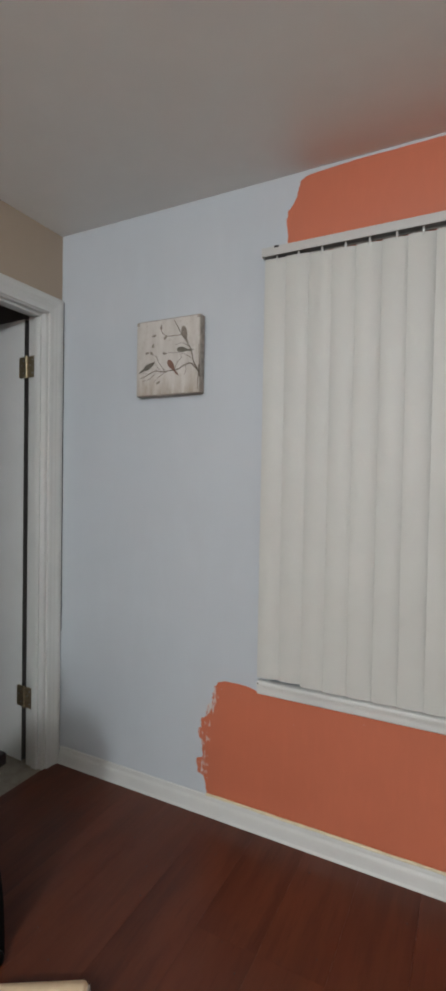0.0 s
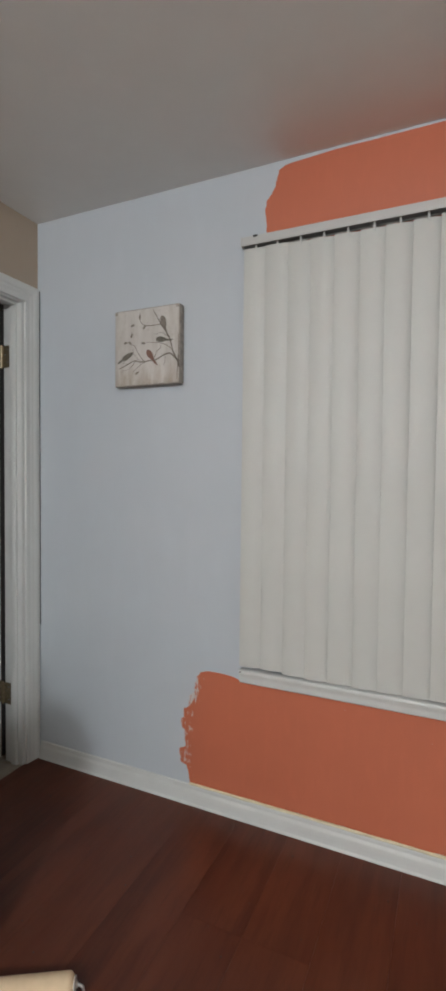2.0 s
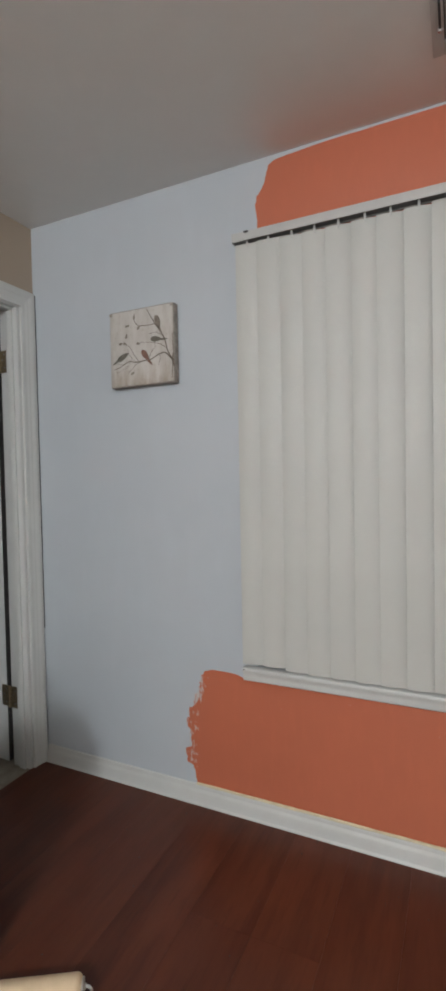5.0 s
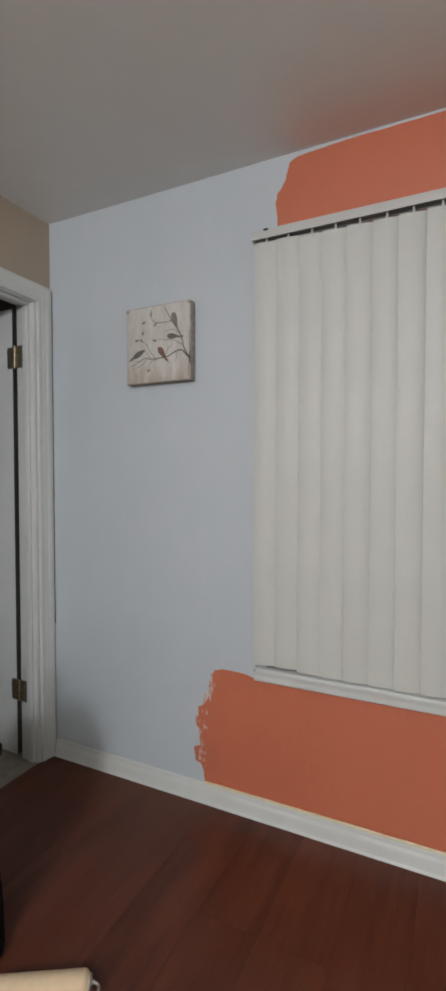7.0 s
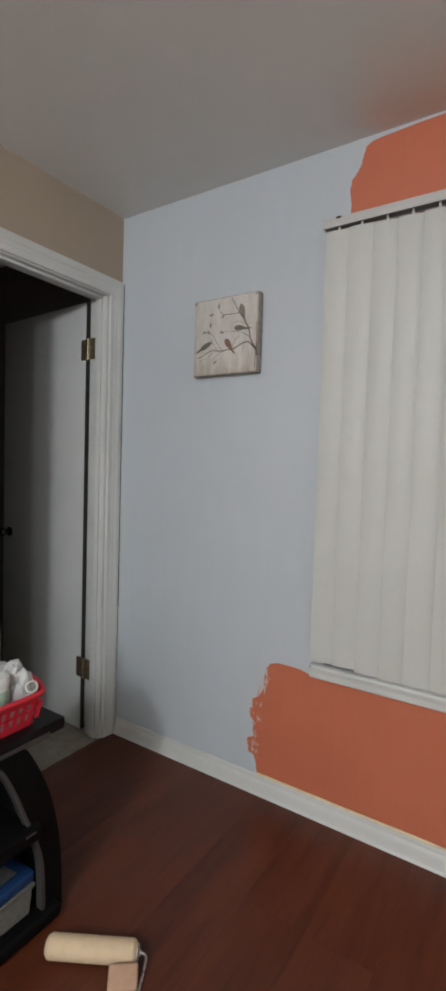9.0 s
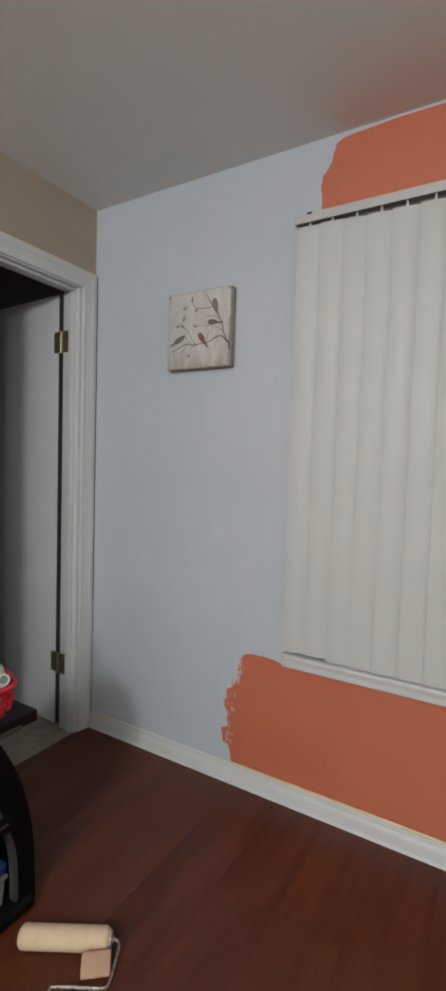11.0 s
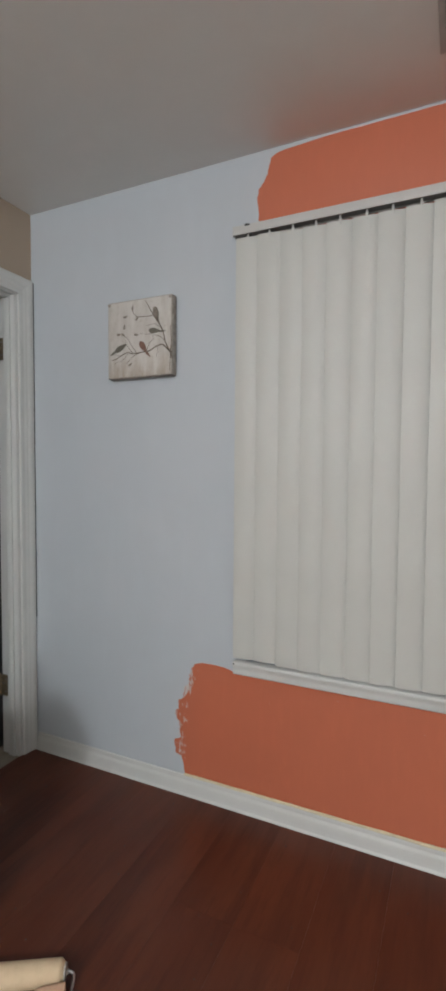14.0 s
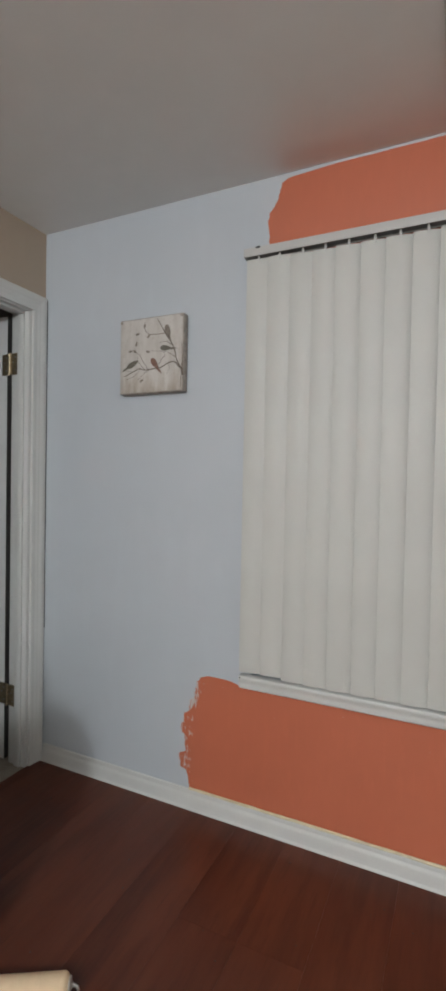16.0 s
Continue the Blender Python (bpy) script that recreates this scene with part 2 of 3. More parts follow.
def prism(outline, to3d, a, b):
    """A closed outline of 2D points drawn out from a to b; to3d(u, v, w) places it."""
    bm = bmesh.new()
    one = [bm.verts.new(to3d(u, v, a)) for u, v in outline]
    two = [bm.verts.new(to3d(u, v, b)) for u, v in outline]
    n = len(one)
    for k in range(n):
        bm.faces.new((one[k], one[(k + 1) % n], two[(k + 1) % n], two[k]))
    caps = [bm.faces.new(list(reversed(one))), bm.faces.new(two)]
    bmesh.ops.triangulate(bm, faces=caps)
    bmesh.ops.recalc_face_normals(bm, faces=bm.faces)
    return bm


def smooth_line(points, n):
    """Points on a soft curve through the given ones."""
    pts = [Vector(p) for p in points]
    out = []
    for i in range(len(pts) - 1):
        p0, p1, p2, p3 = pts[max(0, i - 1)], pts[i], pts[i + 1], pts[min(len(pts) - 1, i + 2)]
        for k in range(n):
            t = k / n
            out.append(0.5 * ((2 * p1) + (p2 - p0) * t + (2 * p0 - 5 * p1 + 4 * p2 - p3) * t * t + (3 * p1 - p0 - 3 * p2 + p3) * t ** 3))
    return out + [pts[-1]]


def loop(hx, hy, r, z, n=6):
    pts = []
    for cx, cy, a0 in ((hx - r, hy - r, 0), (-hx + r, hy - r, 90), (-hx + r, -hy + r, 180), (hx - r, -hy + r, 270)):
        for k in range(n + 1):
            a = radians(a0 + 90 * k / n)
            pts.append((cx + r * math.cos(a), cy + r * math.sin(a), z))
    return pts


def mesh_of(name, bm, material, smooth=True):
    me = bpy.data.meshes.new(name)
    bmesh.ops.recalc_face_normals(bm, faces=bm.faces)
    bm.to_mesh(me)
    bm.free()
    me.materials.append(material)
    if smooth:
        me.shade_smooth()
        me.set_sharp_from_angle(angle=radians(35))
    return me


def part(name, bm, material, parent, label="", smooth=True):
    ob = new(name, mesh_of(name, bm, material, smooth))
    ob.parent = parent
    return tagged(ob, label)


def thing(name, place, label, category, group="", turn=0.0):
    ob = new(name)
    ob.empty_display_size = 0.05
    ob.matrix_basis = pose(*place, 0, 0, turn)
    return tagged(ob, label, category, group)


def structure(name, bm, material, label, category, smooth=False):
    return tagged(new(name, mesh_of(name, bm, material, smooth)), label, category, kind="structure")


# ---------- room shell ----------
EAST, SOUTH = 4.2, -5.2
WIN_X0, WIN_X1, WIN_Z0, WIN_Z1 = 1.06, 2.46, 0.575, 2.115      # window opening
DOOR_Y0, DOOR_Y1, DOOR_Z = -0.82, -0.10, 2.062                 # door opening

bm = bmesh.new()
cuboid(bm, (-WALL, 0, 0), (WIN_X0, 0.14, H))
cuboid(bm, (WIN_X1, 0, 0), (EAST, 0.14, H))
cuboid(bm, (WIN_X0, 0, 0), (WIN_X1, 0.14, WIN_Z0))
cuboid(bm, (WIN_X0, 0, WIN_Z1), (WIN_X1, 0.14, H))
structure("wall_north", bm, M_WALL, "light blue-grey painted wall being repainted orange", "wall")
bm = bmesh.new()
cuboid(bm, (-WALL, DOOR_Y1 + 0.02, 0), (0, 0, H))
cuboid(bm, (-WALL, SOUTH, 0), (0, DOOR_Y0 - 0.02, H))
cuboid(bm, (-WALL, DOOR_Y0 - 0.02, DOOR_Z + 0.02), (0, DOOR_Y1 + 0.02, H))
structure("wall_west", bm, M_TAN, "tan painted wall with a doorway", "wall")
# East and south walls are out of view; off-white lifts the fill light.
structure("wall_east", box((EAST, SOUTH, 0), (EAST + WALL, 0.14, H)), M_WHITE, "unseen plain wall, off-white to bounce light", "wall")
structure("wall_south", box((-WALL, SOUTH - WALL, 0), (EAST + WALL, SOUTH, H)), M_WHITE, "unseen plain wall, off-white to bounce light", "wall")
structure("ceiling", box((-2.0, SOUTH - WALL, H), (EAST + WALL, 0.14, H + 0.1)), M_CEIL, "satin off-white painted flat ceiling", "ceiling")

# hall behind the doorway
structure("hall_floor", box((-2.0, -2.2, -0.06), (-0.004, 0.06, -0.001)), M_VINYL, "worn beige vinyl floor of the dark hall", "floor")
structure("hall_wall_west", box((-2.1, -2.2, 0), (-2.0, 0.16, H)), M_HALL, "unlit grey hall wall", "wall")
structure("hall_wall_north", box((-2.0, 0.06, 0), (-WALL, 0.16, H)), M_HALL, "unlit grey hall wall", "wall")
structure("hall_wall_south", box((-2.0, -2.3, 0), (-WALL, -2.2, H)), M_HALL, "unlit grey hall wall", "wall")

# baseboard with a soft sloping face
BASE = [(0, 0), (-0.0225, 0), (-0.0220, 0.0035), (-0.0192, 0.0065), (-0.0176, 0.012), (-0.0158, 0.026), (-0.0135, 0.042), (-0.0108, 0.0515), (-0.0074, 0.0555),
        (-0.0066, 0.0595), (-0.0068, 0.067), (-0.0045, 0.0725), (0, 0.0742)]
structure("baseboard", prism(BASE, lambda u, v, w: (w, u, v), 0.019, EAST), M_TRIM, "glossy white painted baseboard", "baseboard", True)
# Cream bead added to draw the yellowish line along the baseboard's top.
bead = [(x, -0.0025, 0.0765 + 0.0012 * noise.noise((x * 9, 0, 0))) for x in np.arange(0.80, 2.9, 0.03)]
structure("cream_edge_line", sweep(bead, lambda s: 0.0052 + 0.0020 * noise.noise((s * 40, 2, 0)), 6), M_EDGE_BEAD, "thin cream bead added for the pale line above the baseboard", "trim", True)


# ---------- window behind the blind ----------
window = thing("window_1", ((WIN_X0 + WIN_X1) / 2, 0.10, WIN_Z0), "white window closed behind the vertical blind", "window")
window["kind"] = "structure"
half, tall = (WIN_X1 - WIN_X0) / 2, WIN_Z1 - WIN_Z0
bm = bmesh.new()
cuboid(bm, (-half, -0.03, 0), (-half + 0.05, 0.03, tall), 0.004)
cuboid(bm, (half - 0.05, -0.03, 0), (half, 0.03, tall), 0.004)
cuboid(bm, (-half + 0.05, -0.03, 0), (half - 0.05, 0.03, 0.05), 0.004)
cuboid(bm, (-half + 0.05, -0.03, tall - 0.05), (half - 0.05, 0.03, tall), 0.004)
cuboid(bm, (-0.025, -0.025, 0.05), (0.025, 0.025, tall - 0.05), 0.004)
part("window_frame", bm, M_TRIM, window)
for a, b in ((-half + 0.05, -0.025), (0.025, half - 0.05)):
    part("pane", box((a, -0.003, 0.05), (b, 0.003, tall - 0.05)), M_GLASS, window).visible_shadow = False

# sill with a rounded nose, a groove and a lip under it
SILL = [(-0.039, 0.5915), (-0.0445, 0.589), (-0.0465, 0.584), (-0.0460, 0.578), (-0.0435, 0.5725), (-0.0415, 0.565),
        (-0.0410, 0.557), (-0.0420, 0.550), (-0.0405, 0.544), (-0.034, 0.540), (0.0, 0.538), (0.0, 0.5745), (-0.017, 0.5755), (-0.018, 0.5920)]
sill = prism(SILL, lambda u, v, w: (w, u, v), 1.026, 2.5)
sill_ob = structure("window_sill", sill, M_TRIM, "white moulded window sill above orange paint", "sill", True)
part("nail_head", spin([(0.0030, 0), (0.0030, 0.0008), (0.0015, 0.0012)], (1.031, -0.0462, 0.584), 10, pose(0, 0, 0, 90)), M_DARK, sill_ob)


# ---------- orange paint, rolled on with ragged ends ----------
def between(points, z):
    """The edge's x at height z, from (x, z) corners of a stepped edge."""
    for (xa, za), (xb, zb) in zip(points, points[1:]):
        if z <= zb:
            return xa + (xb - xa) * (z - za) / (zb - za)
    return points[-1][0]


def bottom_edge(x):
    return 0.0815 + 0.0030 * noise.noise((x * 7, 3, 0)) + 0.0022 * noise.noise((x * 30, 4, 0))


def top_gap(x):
    return H - 0.0085 - 0.009 * max(0, (1.34 - x) / 0.18) + 0.0012 * noise.noise((x * 14, 8, 0))


def patch(name, zs, left, right, rough, label, lowest=None, highest=None):
    """A thin film of paint in rows from its ragged left edge to its right end."""
    bm = bmesh.new()
    front, back, cols = [], [], 70
    for r, z in enumerate(zs):
        x0 = left(z) + rough * noise.noise((z * 70, 1.3, 0)) + rough * 0.7 * noise.noise((z * 210, 2.1, 5)) + rough * 0.5 * noise.noise((z * 520, 4.1, 2))
        x1 = right(z)
        a, b = [], []
        for k in range(cols + 1):
            x = x0 + (x1 - x0) * k / cols
            zz = lowest(x) if r == 0 and lowest else highest(x) if r == len(zs) - 1 and highest else z
            a.append(bm.verts.new((x, -0.0016, zz)))
            b.append(bm.verts.new((x, -0.0002, zz)))
        front.append(a)
        back.append(b)
    for r in range(len(zs) - 1):
        for k in range(cols):
            bm.faces.new((front[r][k], front[r][k + 1], front[r + 1][k + 1], front[r + 1][k]))
        bm.faces.new((front[r][0], front[r + 1][0], back[r + 1][0], back[r][0]))
        bm.faces.new((front[r][cols], back[r][cols], back[r + 1][cols], front[r + 1][cols]))
    for k in range(cols):
        bm.faces.new((front[0][k], back[0][k], back[0][k + 1], front[0][k + 1]))
        bm.faces.new((front[-1][k], front[-1][k + 1], back[-1][k + 1], back[-1][k]))
    structure(name, bm, M_ORANGE, label, "paint patch")


LOW_L = [(0.803, 0.078), (0.786, 0.147), (0.760, 0.156), (0.751, 0.212), (0.778, 0.220), (0.774, 0.290),
         (0.760, 0.300), (0.755, 0.335), (0.770, 0.340), (0.770, 0.378), (0.790, 0.388), (0.796, 0.437), (0.816, 0.448), (0.829, 0.515), (0.842, 0.535), (0.880, 0.5455)]
LOW_R = [(2.75, 0.533), (1.010, 0.5335), (0.995, 0.538), (0.965, 0.5445), (0.935, 0.5455)]
patch("paint_patch_lower", [0.084] + [0.088 + 0.0035 * k for k in range(128)] + [0.5335, 0.5365, 0.540, 0.543, 0.5455],
      lambda z: between(LOW_L, z), lambda z: 2.75 if z <= 0.533 else between(LOW_R, z), 0.0058, "fresh orange paint patch with ragged roller edge", bottom_edge)
UP_L = [(1.098, 2.14), (1.096, 2.236), (1.089, 2.272), (1.096, 2.306), (1.117, 2.336), (1.131, 2.366), (1.136, 2.386), (1.141, 2.408), (1.165, 2.4215), (1.19, 2.4235)]
patch("paint_patch_upper", [2.14 + 0.004 * k for k in range(71)] + [2.4225, 2.430], lambda z: between(UP_L, z), lambda z: 2.75, 0.0045,
      "fresh orange paint patch above the window blind", None, lambda x: top_gap(x))


# ---------- doorway ----------
CASE_W = 0.074
CASE = [(0, 0), (0, 0.0090), (0.005, 0.0108), (0.014, 0.0112), (0.018, 0.0106), (0.026, 0.0110), (0.030, 0.0122), (0.038, 0.0132),
        (0.042, 0.0130), (0.047, 0.0156), (0.054, 0.0170), (0.066, 0.0175), (CASE_W, 0.016), (CASE_W, 0)]


def mitred(bm, start, end, out, cut0, cut1):
    """A casing length along start to end in the wall's face; out: the way its width grows; cuts: the mitres at its ends."""
    along = (end - start).normalized()
    rings = []
    for p, cut in ((start, cut0), (end, cut1)):
        rings.append([bm.verts.new(p + out * u + along * cut * u + Vector((v, 0, 0))) for u, v in CASE])
    n = len(CASE)
    for k in range(n):
        bm.faces.new((rings[0][k], rings[0][(k + 1) % n], rings[1][(k + 1) % n], rings[1][k]))
    bm.faces.new(rings[0])
    bm.faces.new(list(reversed(rings[1])))


doorway = thing("door_casing", (0, 0, 0), "white fluted door casing and jamb", "door frame")
doorway["kind"] = "structure"
y1, y0, zt = DOOR_Y1 + 0.0185, DOOR_Y0 - 0.0185, DOOR_Z + 0.007
for name, p, q, out, c0, c1 in (("side_casing", (0, y1, 0), (0, y1, zt), (0, 1, 0), 0, 1), ("side_casing", (0, y0, 0), (0, y0, zt), (0, -1, 0), 0, 1),
                                ("head_casing", (0, y0, zt), (0, y1, zt), (0, 0, 1), -1, 1)):
    bm = bmesh.new()
    mitred(bm, Vector(p), Vector(q), Vector(out), c0, c1)
    part(name, bm, M_TRIM, doorway)
part("jamb", box((-0.102, DOOR_Y1, 0), (0.0, DOOR_Y1 + 0.02, DOOR_Z), 0.0015), M_TRIM, doorway)
part("jamb", box((-0.102, DOOR_Y0 - 0.02, 0), (0.0, DOOR_Y0, DOOR_Z), 0.0015), M_TRIM, doorway)
part("head_jamb", box((-0.102, DOOR_Y0 - 0.02, DOOR_Z), (0.0, DOOR_Y1 + 0.02, DOOR_Z + 0.02), 0.0015), M_TRIM, doorway)
part("door_stop", box((-0.058, DOOR_Y0, DOOR_Z - 0.012), (-0.022, DOOR_Y1, DOOR_Z), 0.003), M_TRIM, doorway)
part("door_stop", box((-0.058, DOOR_Y1 - 0.011, 0), (-0.022, DOOR_Y1, DOOR_Z - 0.012), 0.003), M_TRIM, doorway)

# Solid dark strip set in the gap to stand in for its shade.
part("gap_shade", box((0.0005, -0.0072, 0.62), (0.0145, -0.0006, 2.138)), M_DARK, doorway, "dark strip painted as the shade in the casing's gap")

door = thing("door_1", (-0.131, -0.100, 0.008), "white flush door standing open into the dark hall", "door", turn=-3.5)
door["kind"] = "structure"
part("door_leaf", box((-0.70, 0, 0), (0, 0.035, 2.045), 0.002), M_DOOR, door)
# Dark strip over the hinge edge paints the darkness of the door gap.
part("door_edge_shade", box((-0.0002, 0.001, 0.002), (0.001, 0.034, 2.043)), M_DARK, door, "door edge strip painted dark as the hinge gap's shade")
part("door_knob", spin([(0.0255, 0), (0.0255, 0.005), (0.010, 0.007), (0.009, 0.026), (0.019, 0.032), (0.026, 0.045), (0.023, 0.057), (0.010, 0.062)], (-0.635, 0, 0.907), 20, pose(0, 0, 0, 90)),
            M_KNOB, door, "dark round door knob")
for z in (1.832, 0.318):
    hinge = part("hinge", sweep([(0.024, -0.006, z - 0.058), (0.024, -0.006, z + 0.042)], 0.0055, 10), M_BRASS, door, "tarnished brass butt hinge")
    for a, b in ((-0.030, 0.019), (0.029, 0.076)):
        rounded = loop((b - a) / 2, 0.048, 0.009, 0.0)
        part("hinge_leaf", prism([(p[0] + (a + b) / 2, p[1] + z - 0.008) for p in rounded], lambda u, v, w: (u, w, v), -0.0035, 0.0005), M_BRASS, hinge)
        for dz in (-0.035, 0.0, 0.022):
            part("screw", spin([(0.0036, 0), (0.0036, 0.0008), (0.002, 0.0014)], ((a + b) / 2 + (0.006 if dz else -0.008), -0.0035, z + dz), 10, pose(0, 0, 0, 90)), M_STEEL, hinge)


# ---------- vertical blind ----------
PITCH, FIRST, TOP, FOOT = 0.0826, 1.068, 2.1275, 0.5970
blind = thing("vertical_blind", (FIRST, -0.030, FOOT), "closed cream vinyl vertical blind under a white headrail", "blind")
rail_z = 2.1405 - FOOT
X0, X1 = -0.049, 1.47
bm = bmesh.new()
cuboid(bm, (X0, -0.021, rail_z), (X1, -0.0165, rail_z + 0.031), 0.0015)
cuboid(bm, (X0, -0.0165, rail_z + 0.027), (X1, 0.022, rail_z + 0.031), 0.0012)
cuboid(bm, (X0, 0.0175, rail_z), (X1, 0.022, rail_z + 0.027), 0.0012)
part("headrail", bm, M_RAIL, blind)
# Grey block fills the rail; its colour stands in for the slot's darkness.
part("channel", box((X0, -0.0165, rail_z + 0.004), (X1, 0.0175, rail_z + 0.027)), M_SLOT_SHADE, blind, "grey block painted as the shade inside the headrail")
part("end_cap", box((X0 - 0.003, -0.022, rail_z - 0.001), (X0, 0.0225, rail_z + 0.032), 0.001), M_RAIL, blind)
part("bracket", box((X0 + 0.045, -0.016, rail_z + 0.031), (X0 + 0.062, 0.030, rail_z + 0.0335), 0.0005), M_RAIL, blind)
part("bracket_tab", prism([(X0 + 0.053 + p[0], rail_z + 0.0285 + p[1]) for p in loop(0.0095, 0.0034, 0.0033, 0.0)], lambda u, v, w: (u, w, v), -0.0235, -0.0195), M_DARK, blind, "dark steel bracket tab")


def vane_section():
    """Half the thickness either side of a shallow arc, turned so that one edge stands proud of the next vane."""
    w, sag, n = 0.0452, 0.0050, 14
    turn = radians(7.6)
    mid = []
    for k in range(n + 1):
        u = -w + 2 * w * k / n
        v = -sag * (1 - (u / w) ** 2)
        mid.append((u * math.cos(turn) - v * math.sin(turn), u * math.sin(turn) + v * math.cos(turn)))
    return mid


mid = vane_section()
outline = [(u, v - 0.0006) for u, v in mid] + [(u, v + 0.0006) for u, v in reversed(mid)]
vane_mesh = mesh_of("vane", prism(outline, lambda u, v, w: (u, v, w), 0.0, TOP - FOOT), M_VANE)
clip_bm = box((-0.0035, -0.002, TOP - FOOT - 0.010), (0.0035, 0.002, rail_z + 0.006), 0.0008)
cuboid(clip_bm, (-0.0045, -0.003, TOP - FOOT - 0.010), (0.0045, 0.003, TOP - FOOT - 0.002), 0.001)
clip_mesh = mesh_of("clip", clip_bm, M_RAIL)
rng = random.Random(5)
for k in range(18):
    vane = new("vane", vane_mesh)
    vane.parent = blind
    vane.matrix_basis = pose(k * PITCH + rng.uniform(-0.0012, 0.0012), 0, rng.uniform(-0.0015, 0.002) + (0.005 if k < 2 else 0), 0, rng.uniform(-0.05, 0.05), rng.uniform(-1.5, 1.5))
    clip = new("clip", clip_mesh)
    clip.parent = vane
    clip.location = (0, -0.004, 0)
    clip.rotation_euler = (0, 0, radians(10))


# ---------- picture on the wall ----------
PX, PZ, PS, PD = 0.457, 1.672, 0.303, 0.040
picture = thing("wall_picture", (PX, 0, PZ), "square canvas print of brown branches on aged beige", "picture")
part("canvas", box((0.0, -PD, 0.0), (PS, -0.004, PS + 0.003), 0.004, 3), M_EDGE, picture, "taupe wrapped canvas edge")
part("print", box((0.003, -PD - 0.0008, 0.004), (PS - 0.003, -PD + 0.0002, PS - 0.001), 0.0003), M_CANVAS, picture, "aged beige printed face")
face = -PD - 0.0011


def stroke(points, wide, name="branch", material=None):
    line = smooth_line([(u * PS, face, v * PS) for u, v in points], 6)
    wig = [p + Vector((0.0012 * noise.noise(p * 90), 0, 0.0012 * noise.noise(p * 90 + Vector((7, 0, 0))))) for p in line]
    bm = bmesh.new()
    rows = []
    for i, p in enumerate(wig):
        d = (wig[min(i + 1, len(wig) - 1)] - wig[max(i - 1, 0)]).normalized()
        s = Vector((-d.z, 0, d.x)) * wide * (1 - 0.6 * i / len(wig)) * (1 + 0.3 * noise.noise(p * 200))
        rows.append([bm.verts.new(p + s), bm.verts.new(p - s), bm.verts.new(p - s + Vector((0, 0.0006, 0))), bm.verts.new(p + s + Vector((0, 0.0006, 0)))])
    for a, b in zip(rows, rows[1:]):
        for k in range(4):
            bm.faces.new((a[k], a[(k + 1) % 4], b[(k + 1) % 4], b[k]))
    bm.faces.new(rows[0])
    bm.faces.new(list(reversed(rows[-1])))
    part(name, bm, material or M_TWIG, picture, smooth=False)


def spot(u, v, long, wide, turn, material, name):
    """A plain spindle-shaped ink spot."""
    n = 20
    c, s = math.cos(radians(turn)), math.sin(radians(turn))
    pts = []
    for k in range(n):
        a = 2 * math.pi * k / n
        x = 0.5 * long * math.cos(a)
        z = 0.5 * wide * math.sin(a) * (1 - 0.35 * math.cos(a)) * abs(math.sin(a)) ** 0.25
        pts.append((u * PS + x * c - z * s, v * PS + x * s + z * c))
    part(name, prism(pts, lambda p, q, w: (p, w, q), face - 0.0003, face + 0.0006), material, picture, smooth=False)


stroke([(1.0, 0.20), (0.97, 0.29), (0.90, 0.42), (0.86, 0.57), (0.72, 0.78), (0.66, 0.88), (0.60, 0.97)], 0.0032)
stroke([(1.0, 0.27), (0.93, 0.33), (0.86, 0.385), (0.76, 0.37), (0.66, 0.325), (0.52, 0.315), (0.40, 0.31), (0.30, 0.33), (0.16, 0.27), (0.07, 0.245)], 0.0032)
stroke([(0.985, 0.36), (0.975, 0.22), (0.965, 0.05)], 0.0026)
stroke([(0.99, 0.33), (0.985, 0.45), (0.98, 0.62)], 0.0016)
stroke([(0.72, 0.77), (0.56, 0.77), (0.46, 0.79), (0.40, 0.86), (0.41, 0.95)], 0.0017, "twig")
stroke([(0.46, 0.325), (0.38, 0.42), (0.32, 0.52), (0.22, 0.57)], 0.0014, "twig")
stroke([(0.90, 0.43), (0.80, 0.50), (0.66, 0.54), (0.50, 0.56)], 0.0013, "twig")
stroke([(0.50, 0.31), (0.40, 0.27), (0.30, 0.18)], 0.0012, "twig")
stroke([(0.30, 0.33), (0.20, 0.30), (0.10, 0.33)], 0.0013, "twig")
stroke([(0.62, 0.33), (0.66, 0.42), (0.72, 0.47), (0.70, 0.52)], 0.0011, "twig")
stroke([(0.42, 0.31), (0.36, 0.36), (0.30, 0.44), (0.29, 0.50)], 0.0011, "twig")
stroke([(0.34, 0.33), (0.24, 0.24), (0.10, 0.20)], 0.0010, "twig")
stroke([(0.84, 0.60), (0.74, 0.66), (0.62, 0.65)], 0.0011, "twig")
stroke([(0.78, 0.38), (0.79, 0.30), (0.76, 0.24)], 0.0009, "twig")
for u, v, turn in ((0.29, 0.80, 8), (0.27, 0.67, 75), (0.18, 0.58, 5), (0.46, 0.55, -10), (0.47, 0.76, 50), (0.36, 0.17, 30), (0.40, 0.90, 85), (0.25, 0.57, -40)):
    spot(u, v, 0.021, 0.009, turn, M_INK_GREY, "leaf")
